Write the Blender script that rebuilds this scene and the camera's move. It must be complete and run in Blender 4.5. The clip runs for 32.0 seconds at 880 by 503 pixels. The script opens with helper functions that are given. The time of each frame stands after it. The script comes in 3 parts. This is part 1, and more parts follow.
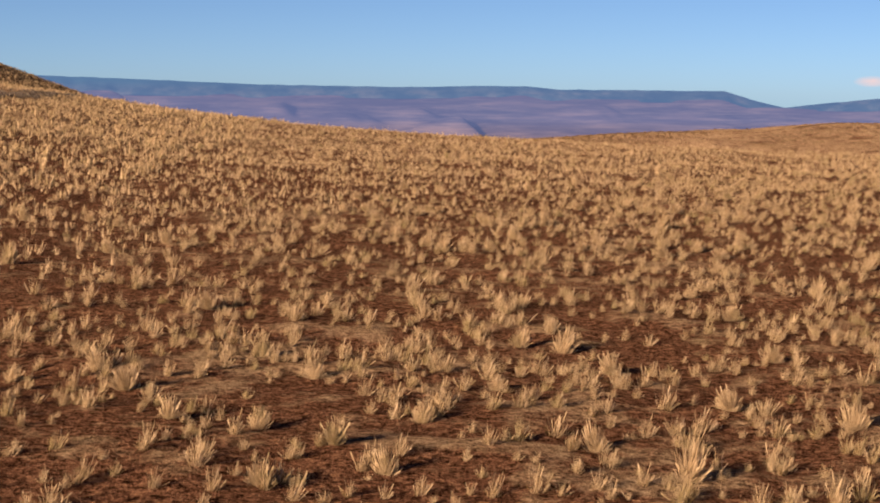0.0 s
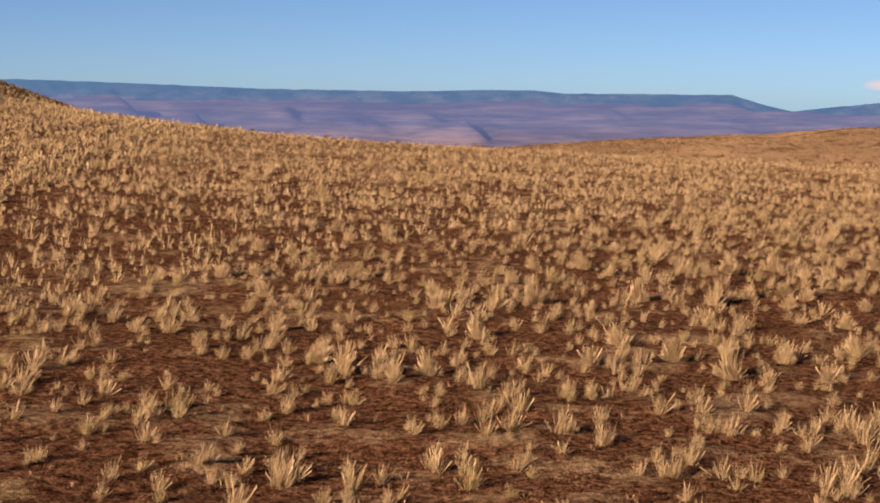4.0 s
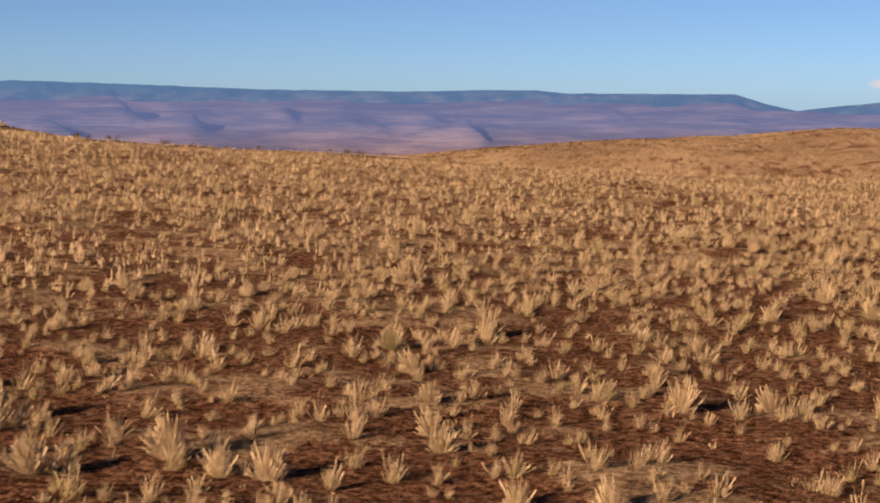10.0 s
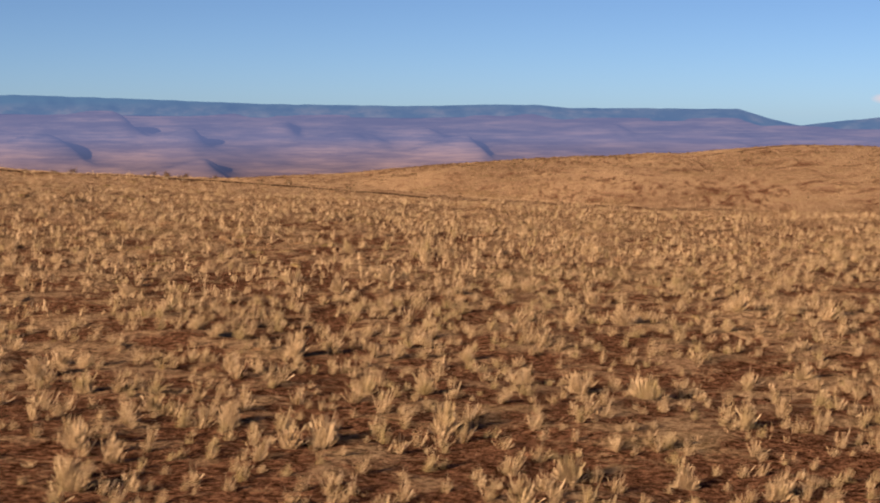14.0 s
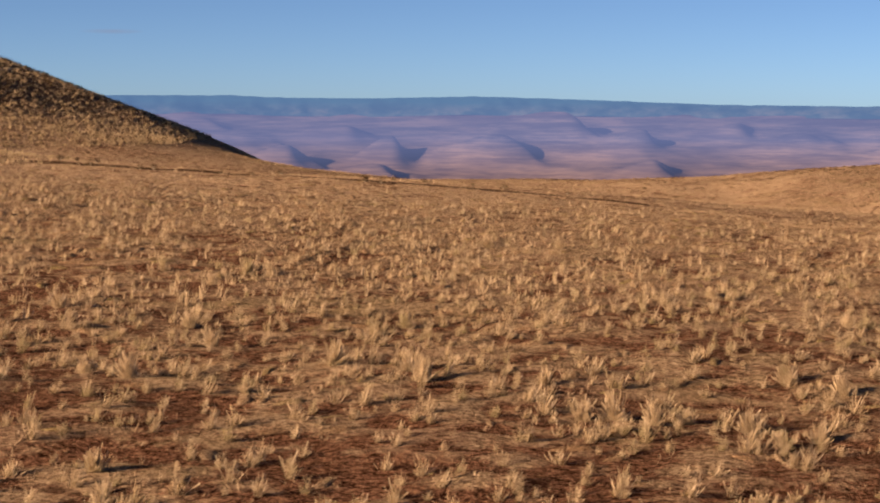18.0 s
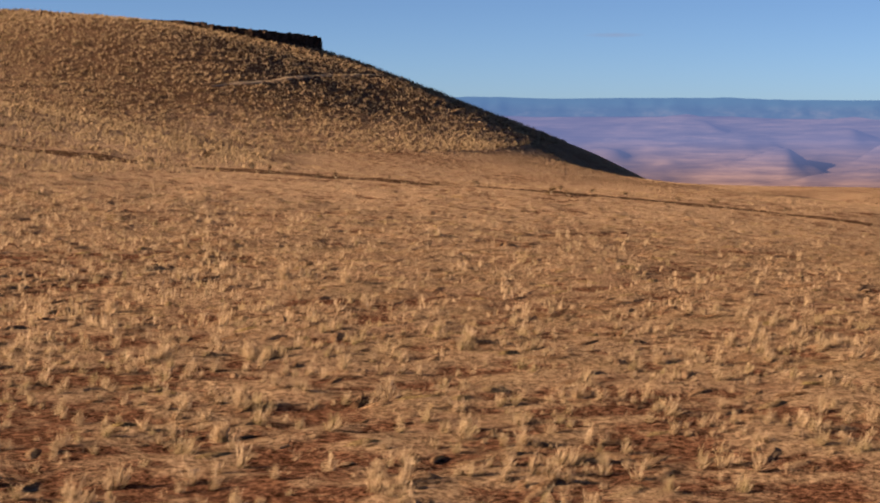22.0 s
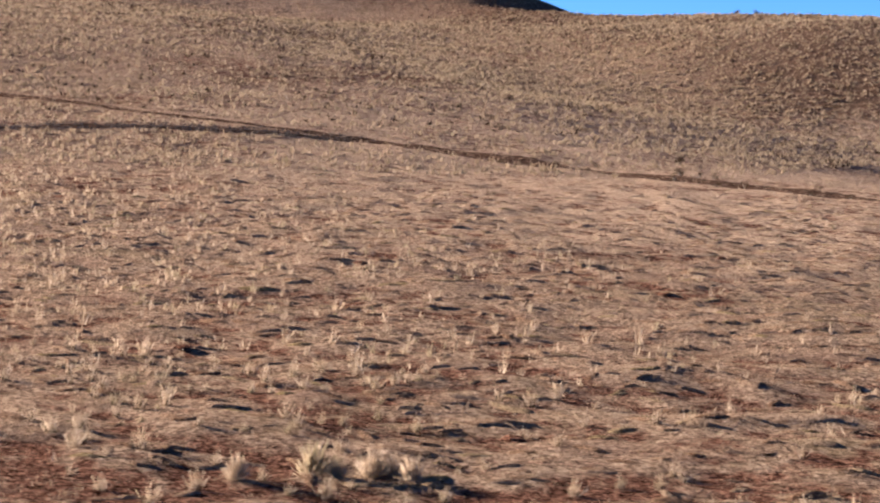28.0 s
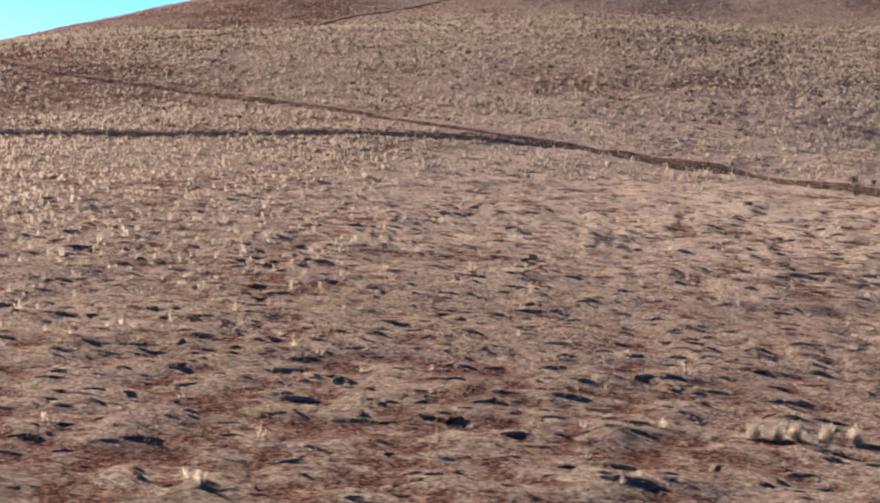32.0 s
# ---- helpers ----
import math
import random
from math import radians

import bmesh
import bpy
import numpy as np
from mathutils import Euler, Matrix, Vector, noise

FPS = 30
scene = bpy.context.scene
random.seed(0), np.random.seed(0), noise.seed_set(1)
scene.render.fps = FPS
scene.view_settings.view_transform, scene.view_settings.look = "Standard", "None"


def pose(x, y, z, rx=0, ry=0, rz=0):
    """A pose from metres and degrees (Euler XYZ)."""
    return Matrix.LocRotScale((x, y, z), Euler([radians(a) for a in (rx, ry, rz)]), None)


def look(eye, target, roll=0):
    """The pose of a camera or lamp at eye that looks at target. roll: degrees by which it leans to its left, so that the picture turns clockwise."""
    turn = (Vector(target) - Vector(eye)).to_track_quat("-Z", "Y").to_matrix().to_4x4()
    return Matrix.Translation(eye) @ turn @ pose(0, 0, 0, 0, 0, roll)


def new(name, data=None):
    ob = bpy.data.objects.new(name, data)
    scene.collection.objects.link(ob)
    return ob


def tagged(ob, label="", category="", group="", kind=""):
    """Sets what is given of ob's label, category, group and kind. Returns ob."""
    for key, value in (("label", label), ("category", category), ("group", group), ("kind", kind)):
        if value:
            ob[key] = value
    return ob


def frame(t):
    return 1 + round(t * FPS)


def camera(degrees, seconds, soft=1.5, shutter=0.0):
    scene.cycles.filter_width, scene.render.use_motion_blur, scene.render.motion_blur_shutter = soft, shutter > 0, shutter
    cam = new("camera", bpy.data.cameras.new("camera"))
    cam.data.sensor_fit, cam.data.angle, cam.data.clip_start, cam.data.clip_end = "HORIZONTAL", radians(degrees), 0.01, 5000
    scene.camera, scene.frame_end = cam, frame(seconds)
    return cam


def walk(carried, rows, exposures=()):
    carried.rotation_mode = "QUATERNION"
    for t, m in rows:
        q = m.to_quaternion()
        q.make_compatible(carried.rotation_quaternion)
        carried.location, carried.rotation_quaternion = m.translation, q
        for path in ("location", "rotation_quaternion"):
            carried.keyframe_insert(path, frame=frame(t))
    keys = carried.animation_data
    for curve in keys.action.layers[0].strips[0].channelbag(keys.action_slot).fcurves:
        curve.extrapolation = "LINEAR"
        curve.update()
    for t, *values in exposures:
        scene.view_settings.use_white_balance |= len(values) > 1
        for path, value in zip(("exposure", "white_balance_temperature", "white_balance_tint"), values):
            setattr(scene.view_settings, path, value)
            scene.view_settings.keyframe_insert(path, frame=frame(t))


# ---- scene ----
EXPOSURES = [(0.0, 2.04, 7000, 13), (7.0, 2.0, 7000, 13), (14.0, 2.0, 7000, 13), (19.0, 2.17, 7000, 13), (23.5, 2.35, 6750, 13), (25.5, 2.53, 6250, 12), (27.5, 2.86, 5100, 9), (32.0, 2.93, 4450, 5)]
# -- path
LENS = 30.75
cam = camera(LENS, 32.0, soft=1.95, shutter=0.22)
# seconds, place in metres, turn to the left, tilt, lean (degrees)
FLIGHT = [
    (0.0, 0.00, -0.00, 7.11, -0.00, -5.63, 0.40),
    (0.5, 0.04, 3.47, 7.10, 0.06, -5.72, 0.39),
    (1.0, 0.14, 7.77, 7.13, 0.06, -5.79, 0.39),
    (1.5, 0.29, 12.32, 7.12, 0.08, -5.84, 0.30),
    (2.0, 0.58, 17.03, 7.10, 0.08, -5.81, 0.25),
    (2.5, 0.97, 21.45, 7.08, 0.08, -5.75, 0.29),
    (3.0, 1.47, 25.58, 7.07, 0.12, -5.67, 0.29),
    (3.5, 2.09, 29.43, 7.05, 0.18, -5.60, 0.30),
    (5.5, 6.04, 41.66, 6.98, 0.32, -5.16, 0.36),
    (6.0, 7.48, 44.18, 6.96, 0.36, -5.16, 0.29),
    (6.5, 8.63, 45.97, 6.93, 0.36, -5.17, 0.23),
    (7.0, 10.28, 48.08, 6.95, 0.39, -5.21, 0.22),
    (7.5, 12.10, 50.57, 6.91, 0.43, -5.32, 0.26),
    (8.0, 13.92, 53.84, 6.86, 0.43, -5.43, 0.22),
    (8.5, 16.08, 58.08, 6.80, 0.42, -5.52, 0.18),
    (9.0, 17.93, 62.24, 6.72, 0.43, -5.54, 0.21),
    (9.5, 20.01, 66.23, 6.75, 0.47, -5.52, 0.15),
    (10.0, 22.34, 69.80, 6.77, 0.52, -5.47, 0.18),
    (10.5, 24.86, 72.91, 6.85, 0.56, -5.40, 0.19),
    (11.0, 27.60, 75.85, 6.98, 0.60, -5.34, 0.18),
    (11.5, 30.40, 78.46, 7.07, 0.64, -5.29, 0.28),
    (12.0, 33.25, 80.91, 7.16, 0.68, -5.23, 0.34),
    (12.5, 36.29, 83.35, 7.28, 0.72, -5.15, 0.31),
    (13.0, 39.07, 85.77, 7.33, 0.76, -5.08, 0.24),
    (13.5, 41.92, 88.27, 7.31, 0.80, -4.99, 0.15),
    (14.0, 44.93, 90.85, 7.27, 0.87, -4.96, 0.16),
    (14.5, 48.11, 93.32, 7.26, 1.62, -4.93, 0.22),
    (16.5, 62.39, 101.59, 7.02, 10.28, -4.94, 0.35),
    (17.0, 66.33, 103.59, 7.09, 12.01, -4.96, 0.18),
    (17.5, 70.33, 105.71, 7.23, 13.85, -4.97, 0.15),
    (18.0, 74.29, 108.03, 7.33, 17.30, -4.97, 0.14),
    (18.5, 78.20, 110.65, 7.43, 19.94, -4.97, 0.03),
    (19.0, 81.99, 113.70, 7.49, 22.13, -4.97, -0.08),
    (19.5, 85.76, 117.04, 7.55, 24.43, -4.97, -0.18),
    (20.0, 89.35, 120.63, 7.60, 26.44, -4.95, -0.17),
    (20.5, 92.72, 124.49, 7.67, 28.61, -4.95, -0.14),
    (21.0, 96.24, 127.97, 7.80, 30.84, -4.94, -0.08),
    (21.5, 99.89, 131.31, 7.88, 33.16, -4.91, 0.07),
    (22.0, 103.51, 134.91, 8.00, 35.44, -4.92, 0.09),
    (22.5, 107.22, 139.02, 8.07, 37.70, -4.89, 0.06),
    (23.0, 111.00, 143.59, 8.04, 39.72, -4.82, 0.03),
    (23.5, 114.78, 148.58, 7.94, 41.97, -4.78, -0.11),
    (24.0, 118.38, 153.90, 7.78, 44.44, -4.72, -0.29),
    (24.5, 121.60, 159.40, 7.57, 47.39, -4.63, -0.26),
    (25.0, 124.33, 164.93, 7.28, 51.65, -4.56, -0.23),
    (25.5, 126.70, 170.50, 7.00, 55.52, -4.48, -0.19),
    (27.5, 131.22, 196.15, 7.16, 69.32, -4.59, 0.07),
    (28.0, 133.36, 201.89, 6.97, 72.76, -4.55, 0.08),
    (28.5, 135.21, 207.94, 6.76, 76.72, -4.52, 0.10),
    (29.0, 136.64, 214.22, 6.53, 80.25, -4.47, 0.08),
    (29.5, 138.06, 220.70, 6.37, 82.97, -4.41, 0.17),
    (30.0, 139.29, 227.40, 6.29, 85.32, -4.38, 0.13),
    (30.5, 140.25, 234.47, 6.28, 88.42, -4.36, 0.01),
    (31.0, 141.03, 242.43, 6.20, 92.13, -4.28, -0.03),
    (31.5, 141.49, 249.70, 6.15, 94.39, -4.18, -0.04),
    (32.0, 141.61, 256.94, 6.14, 96.93, -4.09, -0.02),
]


def shot(x, y, z, turn, tilt, lean):
    return Matrix.Translation((x, y, z)) @ pose(0, 0, 0, 90 + tilt, 0, turn) @ pose(0, 0, 0, 0, 0, lean)


walk(cam, [(t, shot(*where)) for t, *where in FLIGHT], exposures=EXPOSURES)
# -- end path

# ---- world and sun ----
SUN_TURN, SUN_UP = 230.0, 17.0   # where the sun stands: degrees from +x to +y, and above the ground
world = bpy.data.worlds.new("sky_world")
scene.world = world
world.use_nodes = True
wn = world.node_tree
wn.nodes.clear()
sky = wn.nodes.new("ShaderNodeTexSky")
sky.sky_type = "NISHITA"
sky.sun_disc = False
sky.sun_elevation = radians(SUN_UP)
sky.sun_rotation = radians(90 - SUN_TURN)
sky.altitude = 1800
sky.air_density, sky.dust_density, sky.ozone_density = 0.55, 1.1, 4.2
wbg = wn.nodes.new("ShaderNodeBackground")
wbg.inputs["Strength"].default_value = 0.0255
wout = wn.nodes.new("ShaderNodeOutputWorld")
wn.links.new(sky.outputs["Color"], wbg.inputs["Color"])
wn.links.new(wbg.outputs["Background"], wout.inputs["Surface"])

sun_data = bpy.data.lights.new("sun", "SUN")
sun_data.energy, sun_data.angle, sun_data.color = 5.0, radians(0.6), (1.0, 0.73, 0.47)
sun_way = Vector((math.cos(radians(SUN_TURN)) * math.cos(radians(SUN_UP)), math.sin(radians(SUN_TURN)) * math.cos(radians(SUN_UP)), math.sin(radians(SUN_UP))))
sun = new("sun", sun_data)
sun.matrix_world = look(sun_way * 300, (0, 0, 0))


# ---- materials ----
class Nodes:
    """A small node tree writer for one principled material."""

    def __init__(self, name):
        self.mat = bpy.data.materials.new(name)
        self.mat.use_nodes = True
        self.tree = self.mat.node_tree
        self.bsdf = self.tree.nodes["Principled BSDF"]
        self.bsdf.inputs["Specular IOR Level"].default_value = 0.0
        self.bsdf.inputs["Roughness"].default_value = 0.95

    def node(self, kind, **values):
        made = self.tree.nodes.new(kind)
        for key, value in values.items():
            made.inputs[key.replace("_", " ")].default_value = value
        return made

    def link(self, a, b):
        self.tree.links.new(a, b)

    def place(self):
        return self.node("ShaderNodeNewGeometry").outputs["Position"]

    def noise(self, scale, detail=3, rough=0.6, vec=None, stretch=None):
        made = self.node("ShaderNodeTexNoise", Scale=scale, Detail=detail, Roughness=rough)
        vec = vec or self.place()
        if stretch:
            m = self.node("ShaderNodeMapping", Scale=stretch)
            self.link(vec, m.inputs["Vector"])
            vec = m.outputs["Vector"]
        self.link(vec, made.inputs["Vector"])
        return made.outputs["Fac"]

    def ramp(self, fac, stops):
        made = self.node("ShaderNodeValToRGB")
        ramp = made.color_ramp
        while len(ramp.elements) < len(stops):
            ramp.elements.new(0.5)
        for e, (p, c) in zip(ramp.elements, stops):
            e.position, e.color = p, (*c, 1) if len(c) == 3 else c
        self.link(fac, made.inputs["Fac"])
        return made.outputs["Color"]

    def mix(self, fac, a, b, how="MIX"):
        made = self.tree.nodes.new("ShaderNodeMix")
        made.data_type, made.blend_type = "RGBA", how
        for key, value in ((0, fac), (6, a), (7, b)):
            if isinstance(value, (float, int)):
                made.inputs[key].default_value = value
            elif isinstance(value, tuple):
                made.inputs[key].default_value = (*value, 1)
            else:
                self.link(value, made.inputs[key])
        return made.outputs[2]

    def math(self, how, a, b=0.0, clamp=False):
        made = self.tree.nodes.new("ShaderNodeMath")
        made.operation, made.use_clamp = how, clamp
        for key, value in ((0, a), (1, b)):
            if isinstance(value, (float, int)):
                made.inputs[key].default_value = value
            else:
                self.link(value, made.inputs[key])
        return made.outputs[0]

    def color(self, c):
        if isinstance(c, tuple):
            self.bsdf.inputs["Base Color"].default_value = (*c, 1)
        else:
            self.link(c, self.bsdf.inputs["Base Color"])

    def bump(self, fac, strength=0.5, distance=0.05):
        made = self.node("ShaderNodeBump", Strength=strength, Distance=distance)
        self.link(fac, made.inputs["Height"])
        self.link(made.outputs["Normal"], self.bsdf.inputs["Normal"])



def ground_material():
    n = Nodes("steppe_soil")
    at = n.place()
    fine = n.math("ADD", n.math("MULTIPLY", n.noise(4.5, 4, 0.78, at), 0.55), n.math("MULTIPLY", n.noise(17.0, 3, 0.75, at), 0.45))
    mid = n.noise(0.9, 4, 0.65, at)
    big = n.noise(0.04, 3, 0.55, at)
    split = n.node("ShaderNodeSeparateXYZ")
    n.link(at, split.inputs[0])
    # the sward closes towards the far end of the field and up the hillside
    far = n.math("MULTIPLY", n.math("SUBTRACT", split.outputs[1], 112.0), 1 / 90, True)
    up = n.math("MULTIPLY", n.math("SUBTRACT", -25.0, split.outputs[0]), 1 / 60, True)
    worn = n.math("MULTIPLY", n.math("MULTIPLY", n.math("SUBTRACT", split.outputs[0], 48.0), 1 / 50, True), 0.25)
    worn = n.math("MULTIPLY", worn, n.math("MULTIPLY", n.math("SUBTRACT", 345.0, split.outputs[1]), 1 / 40, True))
    sward = n.math("SUBTRACT", n.math("MAXIMUM", far, n.math("MULTIPLY", up, 0.5)), worn)
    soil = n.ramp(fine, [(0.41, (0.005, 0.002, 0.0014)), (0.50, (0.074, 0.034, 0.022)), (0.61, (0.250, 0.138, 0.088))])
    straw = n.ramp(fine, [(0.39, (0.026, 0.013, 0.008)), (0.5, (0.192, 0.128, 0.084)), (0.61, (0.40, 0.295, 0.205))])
    olive = n.mix(0.4, straw, (0.11, 0.085, 0.035))
    straw = n.mix(n.ramp(n.noise(0.11, 3, 0.6, at), [(0.52, (0, 0, 0)), (0.68, (0.7, 0.7, 0.7))]), straw, olive)
    # paler cured grass towards the foot of the slopes
    pale = n.ramp(fine, [(0.38, (0.085, 0.050, 0.032)), (0.5, (0.29, 0.200, 0.133)), (0.61, (0.50, 0.375, 0.265))])
    foot = n.math("MULTIPLY", n.math("MULTIPLY", n.math("SUBTRACT", split.outputs[1], 205.0), 1 / 55, True), n.math("MULTIPLY", n.math("SUBTRACT", 62.0, split.outputs[0]), 1 / 40, True))
    foot = n.math("MULTIPLY", foot, n.math("MULTIPLY", n.math("MULTIPLY", n.math("SUBTRACT", 390.0, split.outputs[1]), 1 / 50, True), n.math("MULTIPLY", n.math("ADD", split.outputs[0], 118.0), 1 / 55, True)))
    straw = n.mix(n.math("MULTIPLY", foot, 0.85), straw, pale)
    beyond = n.math("MULTIPLY", n.math("SUBTRACT", split.outputs[1], 440.0), 1 / 40, True)
    beyond = n.math("MULTIPLY", beyond, n.math("MULTIPLY", n.math("SUBTRACT", n.noise(0.028, 3, 0.55, at), 0.36), 4.0, True))
    straw = n.mix(n.math("MULTIPLY", beyond, 0.7), straw, pale)
    rose = n.mix(0.45, straw, (0.115, 0.062, 0.048))
    straw = n.mix(n.ramp(n.noise(0.19, 4, 0.65, at), [(0.50, (0, 0, 0)), (0.66, (0.8, 0.8, 0.8))]), straw, rose)
    # grass holds the pillows; bare soil colours the gaps, painting in their shade too
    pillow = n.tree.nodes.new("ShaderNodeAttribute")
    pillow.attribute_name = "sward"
    gap_dark = n.math("MULTIPLY", n.math("SUBTRACT", pillow.outputs["Fac"], 0.36), 0.30)
    key = n.math("ADD", n.math("ADD", n.math("MULTIPLY", mid, 0.55), n.math("MULTIPLY", big, 0.3)), n.math("ADD", n.math("MULTIPLY", sward, 0.15), gap_dark))
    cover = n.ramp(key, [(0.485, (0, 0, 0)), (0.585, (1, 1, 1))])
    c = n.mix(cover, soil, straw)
    # dark stony ground on the mesa's slope and over the far hill
    stony = n.ramp(fine, [(0.40, (0.010, 0.006, 0.004)), (0.5, (0.052, 0.030, 0.020)), (0.62, (0.15, 0.098, 0.062))])
    patch = n.math("MULTIPLY", n.noise(0.05, 4, 0.6, at), 14.0)
    mesa = n.math("MULTIPLY", n.math("SUBTRACT", n.math("ADD", split.outputs[2], patch), 13.5), 1 / 3.0, True)
    mesa = n.math("MULTIPLY", mesa, n.math("MULTIPLY", n.math("SUBTRACT", split.outputs[1], 318.0), 1 / 30, True))
    n.color(n.mix(n.math("MULTIPLY", mesa, 0.7), c, stony))
    n.bump(n.math("ADD", n.noise(2.3, 6, 0.75, at), n.math("MULTIPLY", fine, 0.9)), 1.0, 0.26)
    return n.mat


def straw_material(name, dark, mid, light, green=0.5, thin=0.48):
    n = Nodes(name)
    rnd = n.node("ShaderNodeNewGeometry").outputs["Random Per Island"]
    c = n.ramp(rnd, [(0.0, dark), (0.5, mid), (1.0, light)])
    tone = n.ramp(n.noise(0.75, 3), [(0.52, (0, 0, 0)), (0.64, (green, green, green))])
    c = n.mix(tone, c, (0.175, 0.152, 0.070))
    n.color(c)
    # dry blades let some light through
    lit = n.node("ShaderNodeBsdfTranslucent")
    n.link(c, lit.inputs["Color"])
    both = n.node("ShaderNodeMixShader", Fac=thin)
    out = n.tree.nodes["Material Output"]
    n.link(n.bsdf.outputs[0], both.inputs[1])
    n.link(lit.outputs[0], both.inputs[2])
    n.link(both.outputs[0], out.inputs["Surface"])
    return n.mat


def bark_material(name, dark, light, scale):
    n = Nodes(name)
    n.color(n.ramp(n.noise(scale, 5, 0.7), [(0.4, dark), (0.6, light)]))
    n.bump(n.noise(scale * 2.5, 5, 0.7), 0.8, 0.1)
    return n.mat


def cushion_material():
    """Matted dry grass: tan and rose tones with a fine fibrous relief."""
    n = Nodes("matted_grass_cushion")
    at = n.place()
    fine = n.noise(19.0, 4, 0.75, at)
    tan = n.ramp(fine, [(0.38, (0.06, 0.036, 0.023)), (0.5, (0.190, 0.130, 0.086)), (0.62, (0.34, 0.250, 0.176))])
    rnd = n.node("ShaderNodeNewGeometry").outputs["Random Per Island"]
    tint = n.ramp(rnd, [(0.0, (0.62, 0.52, 0.45)), (0.45, (0.95, 0.88, 0.82)), (0.8, (1.0, 1.0, 1.0)), (1.0, (0.82, 0.86, 0.60))])
    n.color(n.mix(1.0, tan, tint, "MULTIPLY"))
    n.bump(fine, 1.0, 0.12)
    return n.mat


def plain_material():
    n = Nodes("distant_plain")
    a = n.noise(0.011, 7, 0.7, stretch=(0.5, 0.35, 7.0))
    b = n.noise(0.0022, 4, 0.6, stretch=(1, 0.6, 3.5))
    split = n.node("ShaderNodeSeparateXYZ")
    n.link(n.place(), split.inputs[0])
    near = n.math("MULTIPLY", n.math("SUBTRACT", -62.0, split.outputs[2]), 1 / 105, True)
    # the far sage colour is tinted bluish for haze, the near sand is not
    sage_haze = n.ramp(a, [(0.4, (0.010, 0.009, 0.013)), (0.5, (0.020, 0.018, 0.023)), (0.6, (0.036, 0.030, 0.034))])
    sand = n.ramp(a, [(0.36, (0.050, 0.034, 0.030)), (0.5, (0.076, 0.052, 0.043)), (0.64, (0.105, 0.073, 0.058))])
    c = n.mix(near, sage_haze, sand)
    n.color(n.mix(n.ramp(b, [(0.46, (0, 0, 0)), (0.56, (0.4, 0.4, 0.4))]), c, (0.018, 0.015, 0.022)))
    # haze put in as a blue glow that grows with distance
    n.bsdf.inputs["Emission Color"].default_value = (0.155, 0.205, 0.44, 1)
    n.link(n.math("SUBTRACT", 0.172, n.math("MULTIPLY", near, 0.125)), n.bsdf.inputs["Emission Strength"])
    return n.mat


def plateau_material():
    n = Nodes("distant_plateau")
    a = n.noise(0.012, 6, 0.65, stretch=(1.0, 1.0, 2.0))
    split = n.node("ShaderNodeSeparateXYZ")
    n.link(n.place(), split.inputs[0])
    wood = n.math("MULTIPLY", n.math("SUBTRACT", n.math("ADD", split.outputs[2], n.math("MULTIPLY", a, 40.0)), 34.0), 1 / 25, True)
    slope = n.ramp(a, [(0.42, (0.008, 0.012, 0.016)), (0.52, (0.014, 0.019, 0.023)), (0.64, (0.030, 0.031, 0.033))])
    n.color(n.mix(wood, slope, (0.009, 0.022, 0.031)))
    # haze painted in: bluish colours above, and a blue glow here
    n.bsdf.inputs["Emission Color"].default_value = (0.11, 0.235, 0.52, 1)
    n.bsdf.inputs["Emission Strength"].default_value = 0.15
    return n.mat


def cloud_material(name, c, thick):
    n = Nodes(name)
    clear = n.node("ShaderNodeBsdfTransparent")
    glow = n.node("ShaderNodeEmission", Color=(*c, 1), Strength=0.225)
    at = n.node("ShaderNodeTexCoord").outputs["Generated"]
    grad = n.tree.nodes.new("ShaderNodeTexGradient")
    grad.gradient_type = "SPHERICAL"
    m = n.node("ShaderNodeMapping", Location=(-1, 0, -1), Scale=(2, 0, 2))
    n.link(at, m.inputs["Vector"])
    n.link(m.outputs["Vector"], grad.inputs["Vector"])
    puff = n.math("MULTIPLY", grad.outputs["Fac"], n.math("MULTIPLY", n.noise(4.0, 5, 0.65, at), thick), True)
    both = n.tree.nodes.new("ShaderNodeMixShader")
    n.link(puff, both.inputs[0])
    n.link(clear.outputs[0], both.inputs[1])
    n.link(glow.outputs[0], both.inputs[2])
    n.link(both.outputs[0], n.tree.nodes["Material Output"].inputs["Surface"])
    return n.mat


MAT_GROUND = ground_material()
MAT_STRAW = straw_material("dry_bunchgrass", (0.195, 0.138, 0.088), (0.320, 0.238, 0.158), (0.455, 0.354, 0.256), 0.45)
# brown old growth, kept very dark to paint shade under the tussocks
MAT_BASE = straw_material("old_grass_base_shade", (0.022, 0.012, 0.007), (0.060, 0.038, 0.018), (0.12, 0.082, 0.043), 0.3, 0.1)
MAT_SHORT = straw_material("short_dry_grass", (0.045, 0.022, 0.015), (0.135, 0.080, 0.053), (0.28, 0.195, 0.135), 0.25)
MAT_PALEGRASS = straw_material("pale_grass_mat", (0.14, 0.092, 0.060), (0.215, 0.150, 0.101), (0.31, 0.228, 0.160), 0.2, 0.32)
MAT_HILLGRASS = straw_material("hillside_bunchgrass", (0.15, 0.106, 0.067), (0.225, 0.165, 0.108), (0.33, 0.252, 0.175), 0.3, 0.36)
MAT_CUSHION = cushion_material()
MAT_SAGE = straw_material("dry_sagebrush", (0.022, 0.013, 0.008), (0.055, 0.034, 0.020), (0.10, 0.066, 0.040), 0.1, 0.12)
MAT_GREYSAGE = straw_material("grey_sagebrush", (0.022, 0.018, 0.018), (0.06, 0.05, 0.048), (0.13, 0.108, 0.10), 0.15, 0.12)
